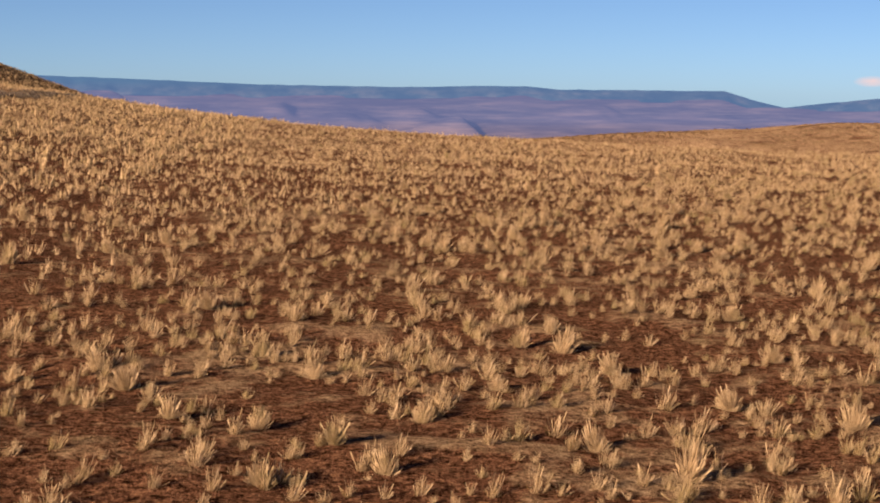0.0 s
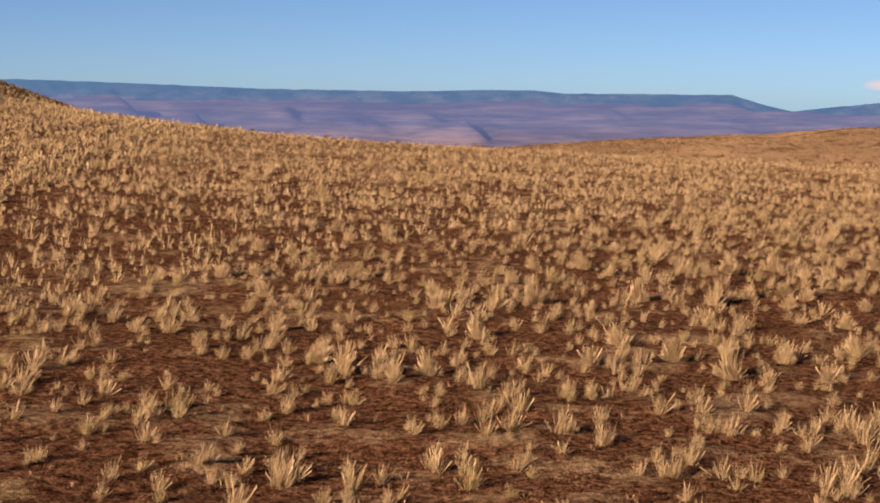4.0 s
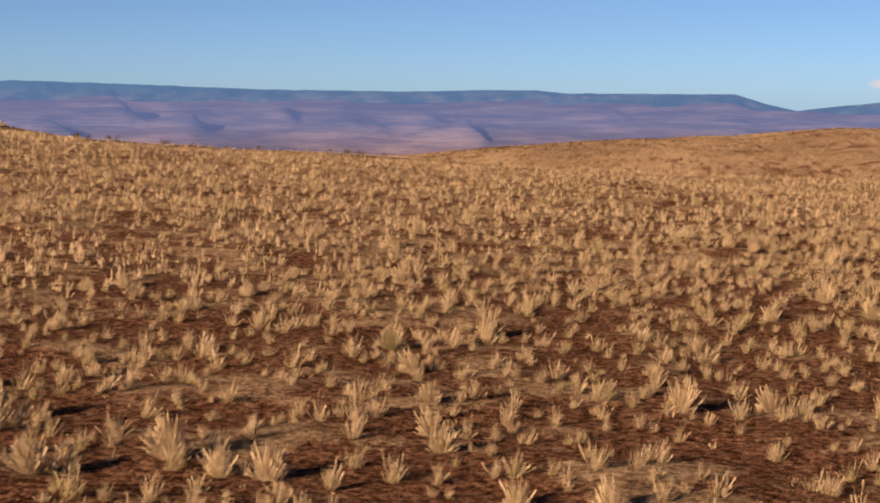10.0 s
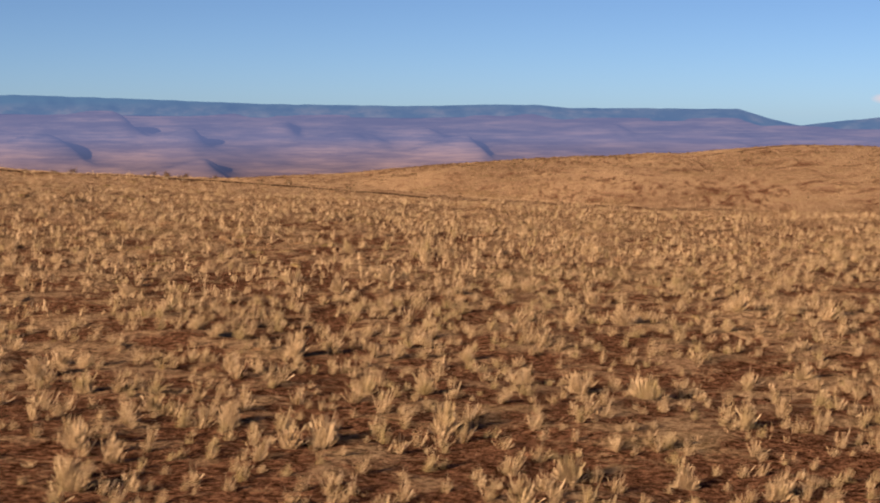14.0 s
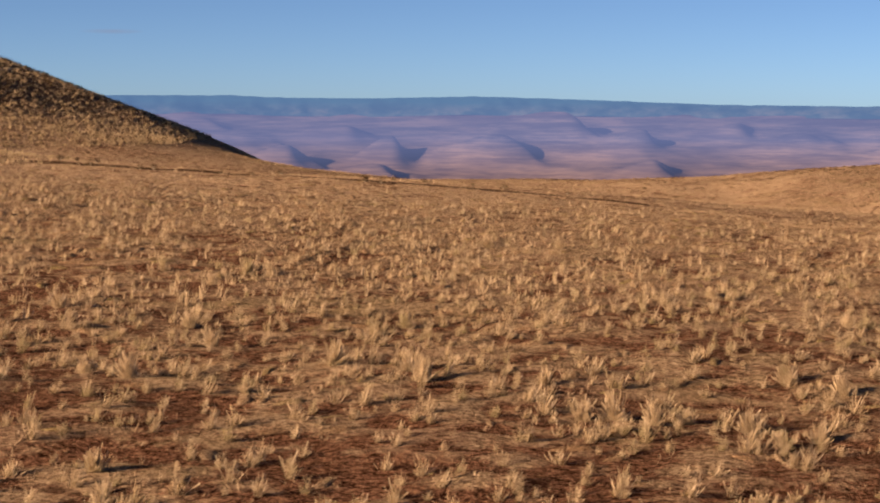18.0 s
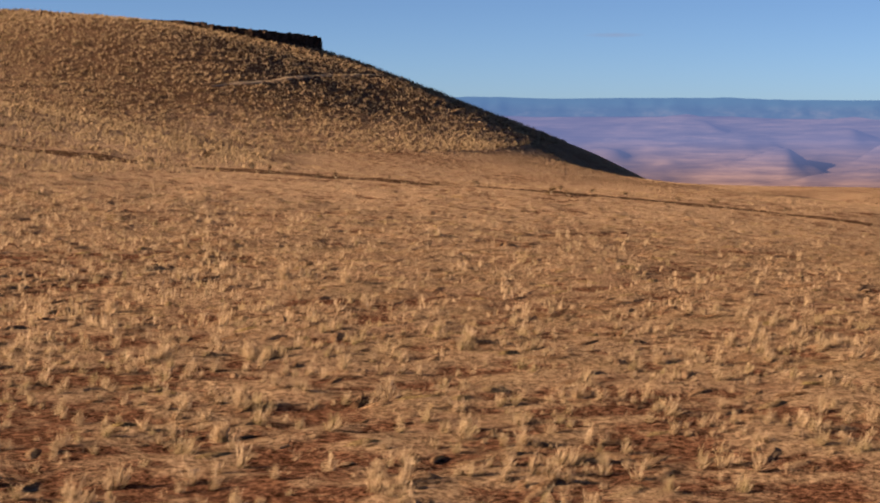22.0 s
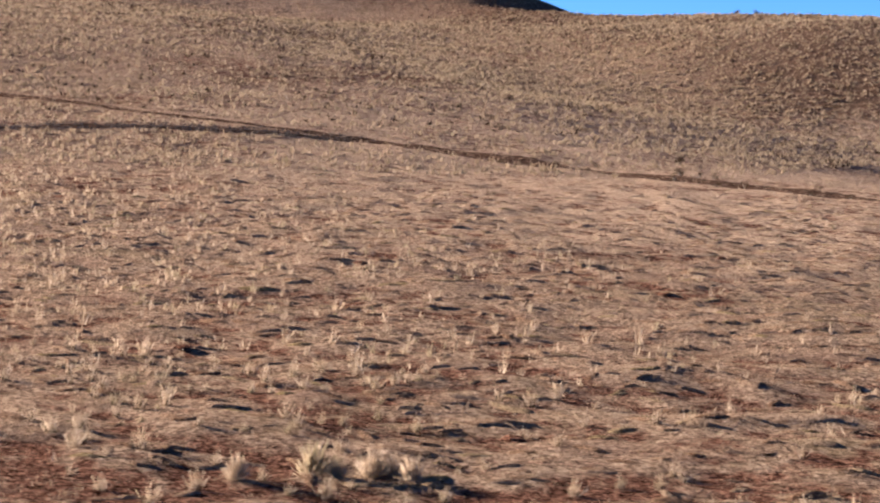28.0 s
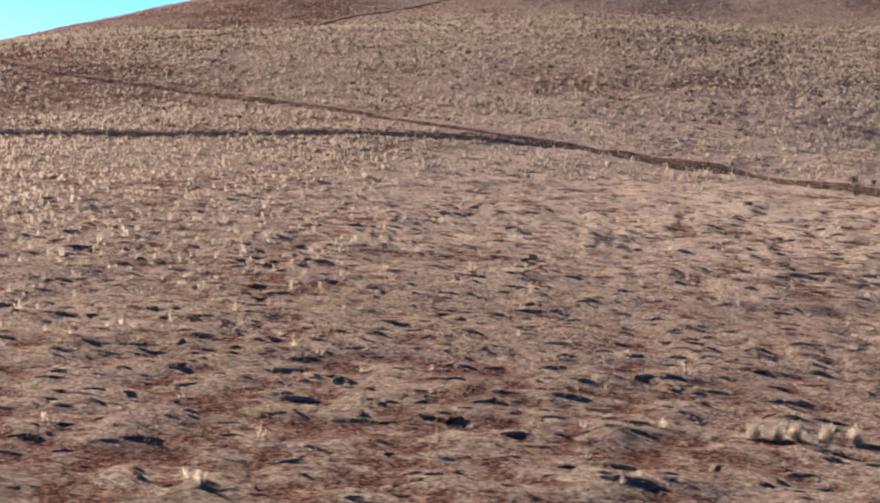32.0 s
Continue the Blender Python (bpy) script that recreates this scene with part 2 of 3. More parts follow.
MAT_ROCK = bark_material("dark_basalt", (0.012, 0.009, 0.008), (0.05, 0.034, 0.027), 0.9)
MAT_TRACK = bark_material("bare_track_soil", (0.022, 0.012, 0.008), (0.085, 0.050, 0.033), 1.1)
MAT_PALE = bark_material("pale_trodden_soil", (0.25, 0.18, 0.115), (0.36, 0.27, 0.18), 0.8)
MAT_WOOD = bark_material("dead_twig", (0.16, 0.13, 0.10), (0.34, 0.29, 0.23), 9.0)
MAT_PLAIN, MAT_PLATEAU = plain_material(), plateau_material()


# ---- the lie of the land ----
LATTICE = np.random.default_rng(3).uniform(-1, 1, (256, 256))


def lattice_noise(x, y):
    xi, yi = np.floor(x).astype(int), np.floor(y).astype(int)
    u, v = x - xi, y - yi
    u, v = u * u * (3 - 2 * u), v * v * (3 - 2 * v)
    a, b = LATTICE[xi % 256, yi % 256], LATTICE[(xi + 1) % 256, yi % 256]
    c, d = LATTICE[xi % 256, (yi + 1) % 256], LATTICE[(xi + 1) % 256, (yi + 1) % 256]
    return (a * (1 - u) + b * u) * (1 - v) + (c * (1 - u) + d * u) * v


def sp(u, w):
    """A soft ramp: 0 below zero, u above it, rounded over w metres."""
    return w * np.logaddexp(0.0, np.asarray(u, float) / w)


def sig(u):
    return 1.0 / (1.0 + np.exp(-np.clip(u, -40, 40)))


def softmin(a, b, w):
    return -w * np.logaddexp(-a / w, -b / w)


# broad rises and hollows: x, y, reach, height
RISES = [(-35, 150, 45, 0.27), (-35, 215, 40, 1.42), (-60, 330, 50, -2.25), (60, 300, 45, -1.57), (110, 260, 40, 0.03),
         (120, 190, 50, 1.97), (60, 220, 35, -0.07), (-100, 185, 45, -0.77), (-290, 165, 70, -5.74), (-100, 390, 50, 0.48),
         (-160, 440, 25, 2.01), (-230, 330, 70, -4.16), (20, 330, 40, 2.29), (0, 60, 40, 0.04), (-20, 415, 45, 2.53),
         (170, 560, 80, -0.12), (-150, 375, 40, 6.21), (-110, 430, 30, 3.39), (-60, 380, 40, 2.62), (-350, 230, 80, -3.37),
         (-330, 330, 70, -10.80), (-420, 390, 60, 4.96), (-60, 270, 35, 0.44), (-20, 300, 35, 1.65), (-128, 313, 30, -3.68),
         (-128, 352, 28, -2.96), (16, 208, 28, 0.37), (-260, 372, 35, -3.11), (-310, 360, 40, -1.64), (-160, 330, 35, -1.91),
         (-80, 310, 35, 0.24), (-185, 300, 35, -2.47), (-390, 90, 60, 0.78), (-300, 80, 45, -0.04), (-90, 345, 30, -2.38)]


def near_height(x, y):
    """Height of the steppe, the mesa, the dark cone behind it and the eastern hill, out to about 900 m."""
    k = np.clip((y - 270) / 190, 0, 1)
    k = k * k * (3 - 2 * k)
    u, v = (np.clip(x, -130, 190) - 30) / 80, (np.clip(y, -40, 330) - 150) / 100
    field = -0.3805 + -2.264 * u + 0.8098 * v + 0.7124 * u * v + -0.1144 * u * u + -0.476 * v * v + 0.2392 * u * v * v
    for a, b, reach, tall in RISES:
        field = field + tall * np.exp(-((x - a) ** 2 + (y - b) ** 2) / reach ** 2)
    hill = (0.1604 + 0.08406 * k) * sp(-28.17 + -26.6 * k - x, 10.0) * sig((y - 30) / 50)
    lid = 32.10 + -0.05325 * sp(-165 - x, 8) + 3.977 * (y - 440) / 100
    hill = softmin(hill, lid - field * k + 80 * (1 - k) ** 2, 0.7)
    # the steep shaded flank of the mesa, then its back
    hill = softmin(hill, 0.4457 * (77.72 - 0.95 * x - 0.31 * y) + 60 * (1 - sig((y - 395) / 9)) - field, 1.0)
    hill = softmin(hill, lid + 4 - field - 0.5098 * (y - 433.37), 2.5)
    knoll = 18.18 * np.exp(-(((x + 413.9) / 59.28) ** 2 + ((y - 348.1) / 59.28) ** 2))
    fall = 0.05975 * sp(y - 258.1 + 0.4199 * x, 22) * sig((x + 94.83 + 39.4 * k) / 14)
    z = hill + field + knoll - fall
    cone = 84 - 0.42 * np.hypot(np.hypot(x + 563, y - 415), 12)
    z = -softmin(-z, -cone, 2.0)
    east = -14.56 + 11.48 * 0.5 * (1 + np.tanh((x - 45.02) / 69.67)) - 5.683 * 1e-4 * (y - 589) ** 2
    z = np.where(x > -80, np.maximum(z, -30), z)
    return -softmin(-z, -east, 1.5)


def mounds(x, y):
    """0 in the gaps, up to 1 on the tops of the low pillows of matted grass."""
    a = np.abs(lattice_noise(x / 2.1 + 0.4 * lattice_noise(x / 5, y / 5), y / 2.1 + 11))
    b = np.abs(lattice_noise(x / 1.05 + 17, y / 1.05))
    return np.clip(0.75 * a ** 0.8 + 0.4 * b, 0, 1)


def rough(x, y):
    """Pillows of matted grass on the near field, hummocks and small lumps of the soil."""
    pillow = (0.10 + 0.07 * np.clip((y - 120) / 90, 0, 1)) * np.clip((x + 27) / 15, 0, 1) * np.clip((284 + 0.4 * x - y) / 10, 0, 1) * np.clip((124 - x) / 3, 0, 1)
    gully = 2.0 * np.clip((y - 430) / 60, 0, 1) * np.clip((x + 60) / 60, 0, 1) * np.clip((760 - y) / 80, 0, 1) * (np.abs(lattice_noise(x / 55 + 0.5 * lattice_noise(x / 40, y / 40), y / 130)) + 0.35 * np.abs(lattice_noise(x / 21, y / 55)) - 0.5)
    broad = gully + 0.5 * lattice_noise(x / 31, y / 31 + 9) * np.clip((np.hypot(x, y - 150) - 130) / 100, 0, 1)
    return 0.16 * lattice_noise(x / 7, y / 7) + 0.08 * lattice_noise(x / 2.3 + 40, y / 2.3) + pillow * (2.0 * mounds(x, y) - 0.6) + broad


def land(x, y):
    x, y = np.asarray(x, float), np.asarray(y, float)
    out = sig((np.hypot(x, y) - 950) / 45)
    return (near_height(x, y) + rough(x, y)) * (1 - out) - 215 * out


def mesh_of(name, verts, faces, mat, smooth=True):
    me = bpy.data.meshes.new(name)
    verts = np.asarray(verts, np.float32)
    faces = np.asarray(faces, np.int32)
    k = faces.shape[1]
    me.vertices.add(len(verts))
    me.vertices.foreach_set("co", verts.ravel())
    me.loops.add(faces.size)
    me.loops.foreach_set("vertex_index", faces.ravel())
    me.polygons.add(len(faces))
    me.polygons.foreach_set("loop_start", np.arange(len(faces), dtype=np.int32) * k)
    me.polygons.foreach_set("use_smooth", np.full(len(faces), smooth))
    me.update(calc_edges=True)
    me.materials.append(mat)
    return me


def sheet(name, x, y, z, mat):
    """A mesh over a grid of points."""
    ny, nx = x.shape
    i = np.arange(nx * ny).reshape(ny, nx)
    f = np.stack([i[:-1, :-1], i[:-1, 1:], i[1:, 1:], i[1:, :-1]], -1).reshape(-1, 4)
    return mesh_of(name, np.stack([x, y, z], -1).reshape(-1, 3), f, mat)


def spread(stops):
    """Grid lines whose step grows away from the middle."""
    out = []
    for (a, b, step) in stops:
        out += list(np.arange(a, b, step))
    return np.array(out + [stops[-1][1]])


XS = spread([(-5200, -1200, 400), (-1200, -680, 26), (-680, -250, 7.0), (-250, -70, 3.4), (-70, -22, 1.5), (-22, 124, 0.8), (124, 250, 4), (250, 400, 9), (400, 1200, 40), (1200, 5200, 400)])
YS = spread([(-5200, -1200, 400), (-1200, -200, 50), (-200, 24, 12), (24, 296, 0.8), (296, 320, 1.5), (320, 520, 3.4), (520, 700, 6), (700, 1200, 20), (1200, 5200, 400)])
GX, GY = np.meshgrid(XS, YS)
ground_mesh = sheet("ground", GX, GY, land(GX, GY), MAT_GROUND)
# pillow height as an attribute; the material darkens the gaps by it
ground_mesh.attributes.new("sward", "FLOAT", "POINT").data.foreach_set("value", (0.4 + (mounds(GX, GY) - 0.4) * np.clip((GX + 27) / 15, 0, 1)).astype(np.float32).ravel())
ground = tagged(new("ground", ground_mesh), "brown steppe soil with dry grass, rising to a hillside", "ground", kind="structure")


# ---- tracks ----
def along(stops, step):
    """Points and normals along a smooth line through the stops."""
    s = np.array(stops, float)
    t = np.concatenate([[0], np.cumsum(np.hypot(*np.diff(s, axis=0).T))])
    q = np.arange(0, t[-1], step)
    x, y = np.interp(q, t, s[:, 0]), np.interp(q, t, s[:, 1])
    w = max(3, int(10 / step)) | 1
    if len(q) > 3 * w:
        px, py = np.pad(x, w // 2, mode="reflect", reflect_type="odd"), np.pad(y, w // 2, mode="reflect", reflect_type="odd")
        x, y = np.convolve(px, np.ones(w) / w, "valid"), np.convolve(py, np.ones(w) / w, "valid")
    dx, dy = np.gradient(x), np.gradient(y)
    d = np.hypot(dx, dy)
    return x, y, -dy / d, dx / d


def track(name, label, stops, width, mat, lift=0.06, ruts=True, level=False):
    x, y, nx, ny = along(stops, 1.0)
    across = np.linspace(-1, 1, 13)
    wob = 1 + 0.4 * lattice_noise(x / 6, y / 6) + 0.35 * lattice_noise(x / 2, y / 2 + 5)
    off = across[None, :] * (width / 2 * wob)[:, None]
    px, py = x[:, None] + nx[:, None] * off, y[:, None] + ny[:, None] * off
    pz = land(px, py) + lift * (1 - across ** 4)[None, :] - 0.12 * (np.abs(across) > 0.98)[None, :]
    if level:
        pz = pz + np.where(np.abs(across)[None, :] < 0.98, 0.5 * (land(x, y)[:, None] - land(px, py)), -0.2)
    if not ruts:
        fade = np.clip(np.minimum(np.arange(len(x)), np.arange(len(x))[::-1]) / 14, 0, 1)
        px, py = x[:, None] + (px - x[:, None]) * fade[:, None], y[:, None] + (py - y[:, None]) * fade[:, None]
    if ruts:
        pz = pz - 0.05 * np.exp(-((np.abs(across) - 0.5) / 0.16) ** 2)[None, :]
    return tagged(new(name, sheet(name, px, py, pz, mat)), label, "dirt track", kind="structure")


TRACK = [(-160, 125), (-141, 141.5), (-122, 159), (-103, 184.5), (-91, 200.5), (-78.5, 215.5), (-68, 225), (-50, 247), (-35, 266), (-21, 280), (-6, 290), (10, 297), (24, 303), (40, 308)]
STRIP = [(-60, 158), (-58, 175), (-53, 198), (-53.5, 216), (-52.5, 233), (-48.5, 248)]
HILL_TRAIL = [(-183.5, 156), (-196, 168), (-235, 168), (-275, 167), (-314, 175), (-346, 194), (-372, 215)]
MESA_TRAIL = [(-116, 366), (-115.6, 381), (-117.3, 388), (-119.3, 399), (-122.3, 408.5), (-126.5, 427), (-130.6, 441)]
track("road_upper", "thin dark wheel track running up the hillside", TRACK[:8], 3.2, MAT_TRACK)
track("road_main", "dark bare two-rut dirt track crossing the slope", TRACK[7:11], 5.4, MAT_TRACK)
track("road_end", "fading dark wheel track over the crest", TRACK[10:], 3.6, MAT_TRACK)
track("road_branch", "dark eroded strip joining the dirt track", STRIP, 3.4, MAT_TRACK)
track("path_hill", "thin dark worn path up the hillside", HILL_TRAIL, 3.0, MAT_TRACK, ruts=False)
track("path_mesa", "pale worn path along the mesa slope", MESA_TRAIL, 2.3, MAT_PALE, 0.08, ruts=False, level=True)
track("path_east", "thin dark path on the far hill", [(118, 572), (128, 583), (147, 598), (170, 618), (200, 640)], 2.2, MAT_TRACK, 0.15, ruts=False)


# ---- the distance: a wide plain and a plateau behind it ----
def skyline(a):
    """Height of the plateau's rim in degrees above eye level, by the turn to the left in degrees."""
    stops = [(-40, -0.1), (-18, 0), (-15.2, -0.07), (-13.4, -0.24), (-12.1, -0.41), (-10.9, -0.12), (-10, 0.16), (-4.2, 0.18), (-3, 0.28), (-1.6, 0.29), (1.4, 0.23), (6.2, 0.28), (10.9, 0.45), (15, 0.56),
             (18.4, 0.48), (21.9, 0.51), (23.3, 0.58), (28, 0.56), (30, 0.55), (32, 0.62), (34, 0.58), (38, 0.5), (70, 0.5)]
    return np.interp(a, [s[0] for s in stops], [s[1] for s in stops])


def shelf(a):
    """Where the plain meets the foot of the plateau, in degrees above eye level."""
    return np.clip(skyline(a) - 0.36 - 0.22 * np.clip((a - 4) / 10, 0, 1), -0.45, 0.24)


# low ridges on the plain: turn to the left, degrees below eye level, half width in degrees, height in metres
RIDGES = [(5.7, 0.90, 0.5, 14), (0.9, 0.95, 0.8, 12), (-0.6, 1.62, 0.9, 20), (11.9, 1.10, 1.4, 30), (17.6, 1.9, 0.6, 26), (8.4, 2.4, 0.9, 18), (21.2, 2.15, 1.0, 26), (23.5, 1.50, 2.6, 20),
          (24.8, 0.92, 1.6, 18), (19.4, 1.20, 1.3, 18), (18.2, 2.75, 1.6, 24), (9.0, 1.45, 0.8, 22), (13.8, 1.75, 1.2, 24), (3.2, 1.35, 1.1, 16), (-5.5, 0.85, 0.9, 12), (30, 1.15, 2.0, 14), (28.0, 1.9, 2.4, 17)]


def far_land():
    turns = np.radians(np.arange(-30, 60, 0.13))
    r = np.linspace(3950, 4560, 95)
    A, Rr = np.meshgrid(turns, r)
    x, y = -np.sin(A) * Rr, np.cos(A) * Rr
    k = (Rr - 3950) / 610
    z = 7 + Rr * np.tan(np.radians(-3.4 * (1 - k) + (shelf(np.degrees(A)) + 0.05 * lattice_noise(A * 60, Rr / 5000)) * k))
    amp = np.clip(1.15 - k, 0.05, 1)
    lump = 7 * lattice_noise(x / 170, Rr / 60) + 4.5 * lattice_noise(x / 75 + 9, Rr / 28) + 2.2 * lattice_noise(x / 33, Rr / 12 + 5)
    z = z + lump * amp
    deg = np.degrees(A)
    for a, dep, half, tall in RIDGES:
        r0 = 3950 + 610 * (1 - (dep - 0.12) / 3.3)
        da = (a - deg) / (1.15 * half) + 0.2 * lattice_noise(x / 45, Rr / 30)
        side = np.where(da > 0, np.exp(-(da / 0.7) ** 2), np.exp(-(da / 1.7) ** 2))
        dr = (Rr - r0) / 42
        z = z + 2.7 * tall * side * np.where(dr < 0, np.exp(-(dr / 0.9) ** 2), np.exp(-(dr / 1.6) ** 2))
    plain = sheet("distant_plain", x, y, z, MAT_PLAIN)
    r2 = np.concatenate([np.linspace(4548, 4640, 34), [4660, 4700]])
    A, Rr = np.meshgrid(turns, r2)
    top = 7 + Rr * np.tan(np.radians(skyline(np.degrees(A)) + 0.012 * lattice_noise(A * 150, Rr / 900)))
    low = 7 + Rr * np.tan(np.radians(shelf(np.degrees(A)) - 0.06))
    c = np.clip((Rr - 4550) / 80, 0, 1)
    c = np.clip(c + (0.20 * lattice_noise(A * 45, Rr / 400) + 0.08 * lattice_noise(A * 170, Rr / 300)) * np.sin(np.pi * c), 0, 1) ** 0.8
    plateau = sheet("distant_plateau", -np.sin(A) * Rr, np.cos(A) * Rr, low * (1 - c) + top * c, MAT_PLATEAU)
    return plain, plateau


far_plain, far_plateau = far_land()
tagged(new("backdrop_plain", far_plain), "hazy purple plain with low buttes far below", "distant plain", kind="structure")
tagged(new("backdrop_plateau", far_plateau), "long wooded plateau on the horizon, blue with painted haze", "distant plateau", kind="structure")


def cloud(label, turn, up, wide, tall, mat):
    """A flat soft cloud far off, facing the land."""
    r = 4760
    a = radians(turn)
    bm = bmesh.new()
    bmesh.ops.create_icosphere(bm, subdivisions=3, radius=1)
    for v in bm.verts:
        v.co = Vector((v.co.x * wide / 2, v.co.y * 4, v.co.z * tall / 2))
    me = bpy.data.meshes.new("cloud")
    bm.to_mesh(me)
    bm.free()
    me.materials.append(mat)
    ob = new("cloud", me)
    ob.matrix_world = pose(-math.sin(a) * r, math.cos(a) * r, 7 + r * math.tan(radians(up)), 0, 0, turn)
    return tagged(ob, label, "cloud", kind="structure")


MAT_PINK, MAT_GREY = cloud_material("pink_cloud", (0.95, 0.74, 0.76), 1.3), cloud_material("grey_cloud", (0.24, 0.31, 0.48), 0.75)
cloud("small pinkish cloud low over the plateau", -15.0, 0.52, 110, 34, MAT_PINK)
cloud("thin grey streak of cloud", 27.4, 2.75, 190, 16, MAT_GREY)
cloud("thin grey streak of cloud", 36.3, 4.12, 170, 14, MAT_GREY)


# ---- dry grass ----
rng = np.random.default_rng(7)


def blades(px, py, pz, size, count, width, lean=0.17, spread_out=0.26, plume=0.4):
    """Blades of many tussocks at once, count each: pointed leaves, and a share of feathery stems that widen upwards."""
    n = len(px)
    a = rng.uniform(0, 2 * np.pi, (n, count))
    rad = rng.uniform(0, 1, (n, count)) ** 0.6
    s = np.asarray(size)[:, None]
    bx = px[:, None] + np.cos(a) * rad * spread_out * s
    by = py[:, None] + np.sin(a) * rad * spread_out * s
    hgt = s * (0.3 + 0.85 * rng.beta(1.7, 2.0, (n, count))) * (1.08 - 0.55 * rad ** 2)
    out = lean * s * rad * rng.uniform(0.2, 1.5, (n, count))
    skew = rng.normal(0, 0.13, (2, n, count)) * s
    tx = bx + np.cos(a) * out + 0.08 * s + skew[0]
    ty = by + np.sin(a) * out + 0.05 * s + skew[1]
    w = width * (0.7 + 0.6 * rng.uniform(0, 1, (n, count))) * (0.5 + s)
    b = a + np.pi / 2 + rng.uniform(-0.9, 0.9, (n, count))
    z0 = np.broadcast_to(np.asarray(pz)[:, None], bx.shape) - 0.03
    up = rng.uniform(0, 1, (n, count)) < plume
    wx, wy = np.cos(b) * w, np.sin(b) * w
    low, high = np.stack([bx, by, z0], -1), np.stack([tx, ty, z0 + hgt], -1)
    side = np.stack([wx, wy, 0 * wx], -1)
    flip = up[..., None]
    p1 = np.where(flip, high - 0.7 * side, low - side)
    p2 = np.where(flip, high + 0.7 * side - np.stack([0 * w, 0 * w, 0.12 * hgt], -1), low + side)
    p3 = np.where(flip, low, high)
    return np.stack([p1, p2, p3], 2).reshape(-1, 3)


def in_field(x, y):
    return (x > -24 - 0.3 * y) & (x < 25 + 0.37 * y) & (x < 122)


def scatter(x0, x1, y0, y1, per_m2, thin=None):
    """Uneven random places; thin(x, y) gives the share that stays."""
    n = int((x1 - x0) * (y1 - y0) * per_m2)
    px, py = rng.uniform(x0, x1, n), rng.uniform(y0, y1, n)
    keep = np.ones(n, bool)
    if thin is not None:
        keep = rng.uniform(0, 1, n) < thin(px, py)
    return px[keep], py[keep]


def grass(name, label, px, py, size, count, width, mat, lean=0.17, spread_out=0.26):
    v = blades(px, py, land(px, py), size, count, width, lean, spread_out)
    f = np.arange(len(v), dtype=np.int32).reshape(-1, 3)
    return tagged(new(name, mesh_of(name, v, f, mat, False)), label, "grass", kind="stuff")


def off_track(x, y):
    """0 on the bare tracks, 1 beside them."""
    near = np.full(np.shape(x), 1e9)
    for stops, half in ((TRACK, 3.2), (STRIP, 3.0), (HILL_TRAIL, 3.0), (MESA_TRAIL, 1.1)):
        qx, qy, _, _ = along(stops, 3.0)
        for a, b in zip(qx, qy):
            near = np.minimum(near, np.hypot(x - a, y - b) - half)
    return near > 0


def lushness(x, y):
    """How much tall bunchgrass stands: thick in the first part of the field, thin towards its far end."""
    fade = np.clip(1 - (y - 172) / 75, 0.05, 1) * np.clip(1.1 - (x - 45) / 85, 0.25, 1)
    return np.clip(fade * (1.0 + 0.5 * lattice_noise(x / 9, y / 9) + 0.5 * lattice_noise(x / 3, y / 3)), 0, 1) * in_field(x, y)


px, py = scatter(-100, 122, 26, 310, 1.2, lushness)
m = off_track(px, py)
px, py = px[m], py[m]
lane = np.hypot(*[np.subtract.outer(q, r) for q, r in zip((px, py), along([(0, 30), (6, 80), (22, 110), (45, 140), (72, 165), (95, 205)], 4.0)[:2])]).min(1) < 17
size = 0.22 + 0.6 * rng.beta(1.4, 2.5, len(px))
grass("bunchgrass", "pale dry bunchgrass tussocks all over the steppe", px[lane], py[lane], size[lane], 88, 0.0036, MAT_STRAW, 0.13, 0.22)
grass("bunchgrass_beyond", "pale dry bunchgrass tussocks further up the field", px[~lane], py[~lane], size[~lane], 16, 0.019, MAT_STRAW, 0.15, 0.25)
# dark foot blades, partly painted shade
grass("bunchgrass_bases", "dark old growth at the feet of the tussocks, coloured to deepen their shade", px[lane], py[lane], size[lane] * 0.58, 26, 0.014, MAT_BASE, 0.3, 0.46)


def near_lane(x, y):
    """True along the strip of the field that is passed close by."""
    near = np.full(len(x), 1e9)
    for a, c in zip(*along([(0, 30), (6, 80), (22, 110), (45, 140), (72, 165), (95, 205)], 4.0)[:2]):
        near = np.minimum(near, np.hypot(x - a, y - c))
    return near < 22


px, py = scatter(-25, 118, 26, 215, 12.5, lambda x, y: in_field(x, y) * near_lane(x, y) * 0.6 * np.clip(0.6 + 0.9 * lattice_noise(x / 4 + 3, y / 4), 0.12, 1))
grass("short_grass", "short matted dry grass and litter between the tussocks", px, py, rng.uniform(0.04, 0.16, len(px)), 5, 0.013, MAT_SHORT, 1.4, 1.3)


def matted(x, y):
    """Where the low grass mats lie: everywhere between the tussocks, closest towards the far end of the field."""
    close = np.clip((y - 90) / 50, 0.25, 1) * np.clip(1 - (y - 135) / 60, 0.12, 1)
    return np.clip(close * (1.15 - 0.8 * lushness(x, y)) * (0.1 + 1.9 * mounds(x, y)), 0.03, 1)


px, py = scatter(-80, 122, 60, 320, 1.7, lambda x, y: ((x > -24 - 0.3 * y) & (x < 25 + 0.37 * y)) * matted(x, y))
m = off_track(px, py)
px, py = px[m], py[m]
grass("grass_mats", "low tan grass mats with shadowed gaps", px, py, rng.uniform(0.11, 0.30, len(px)) * (0.85 + 0.4 * lattice_noise(px / 6, py / 6)), 6, 0.028, MAT_PALEGRASS, 0.8, 0.7)
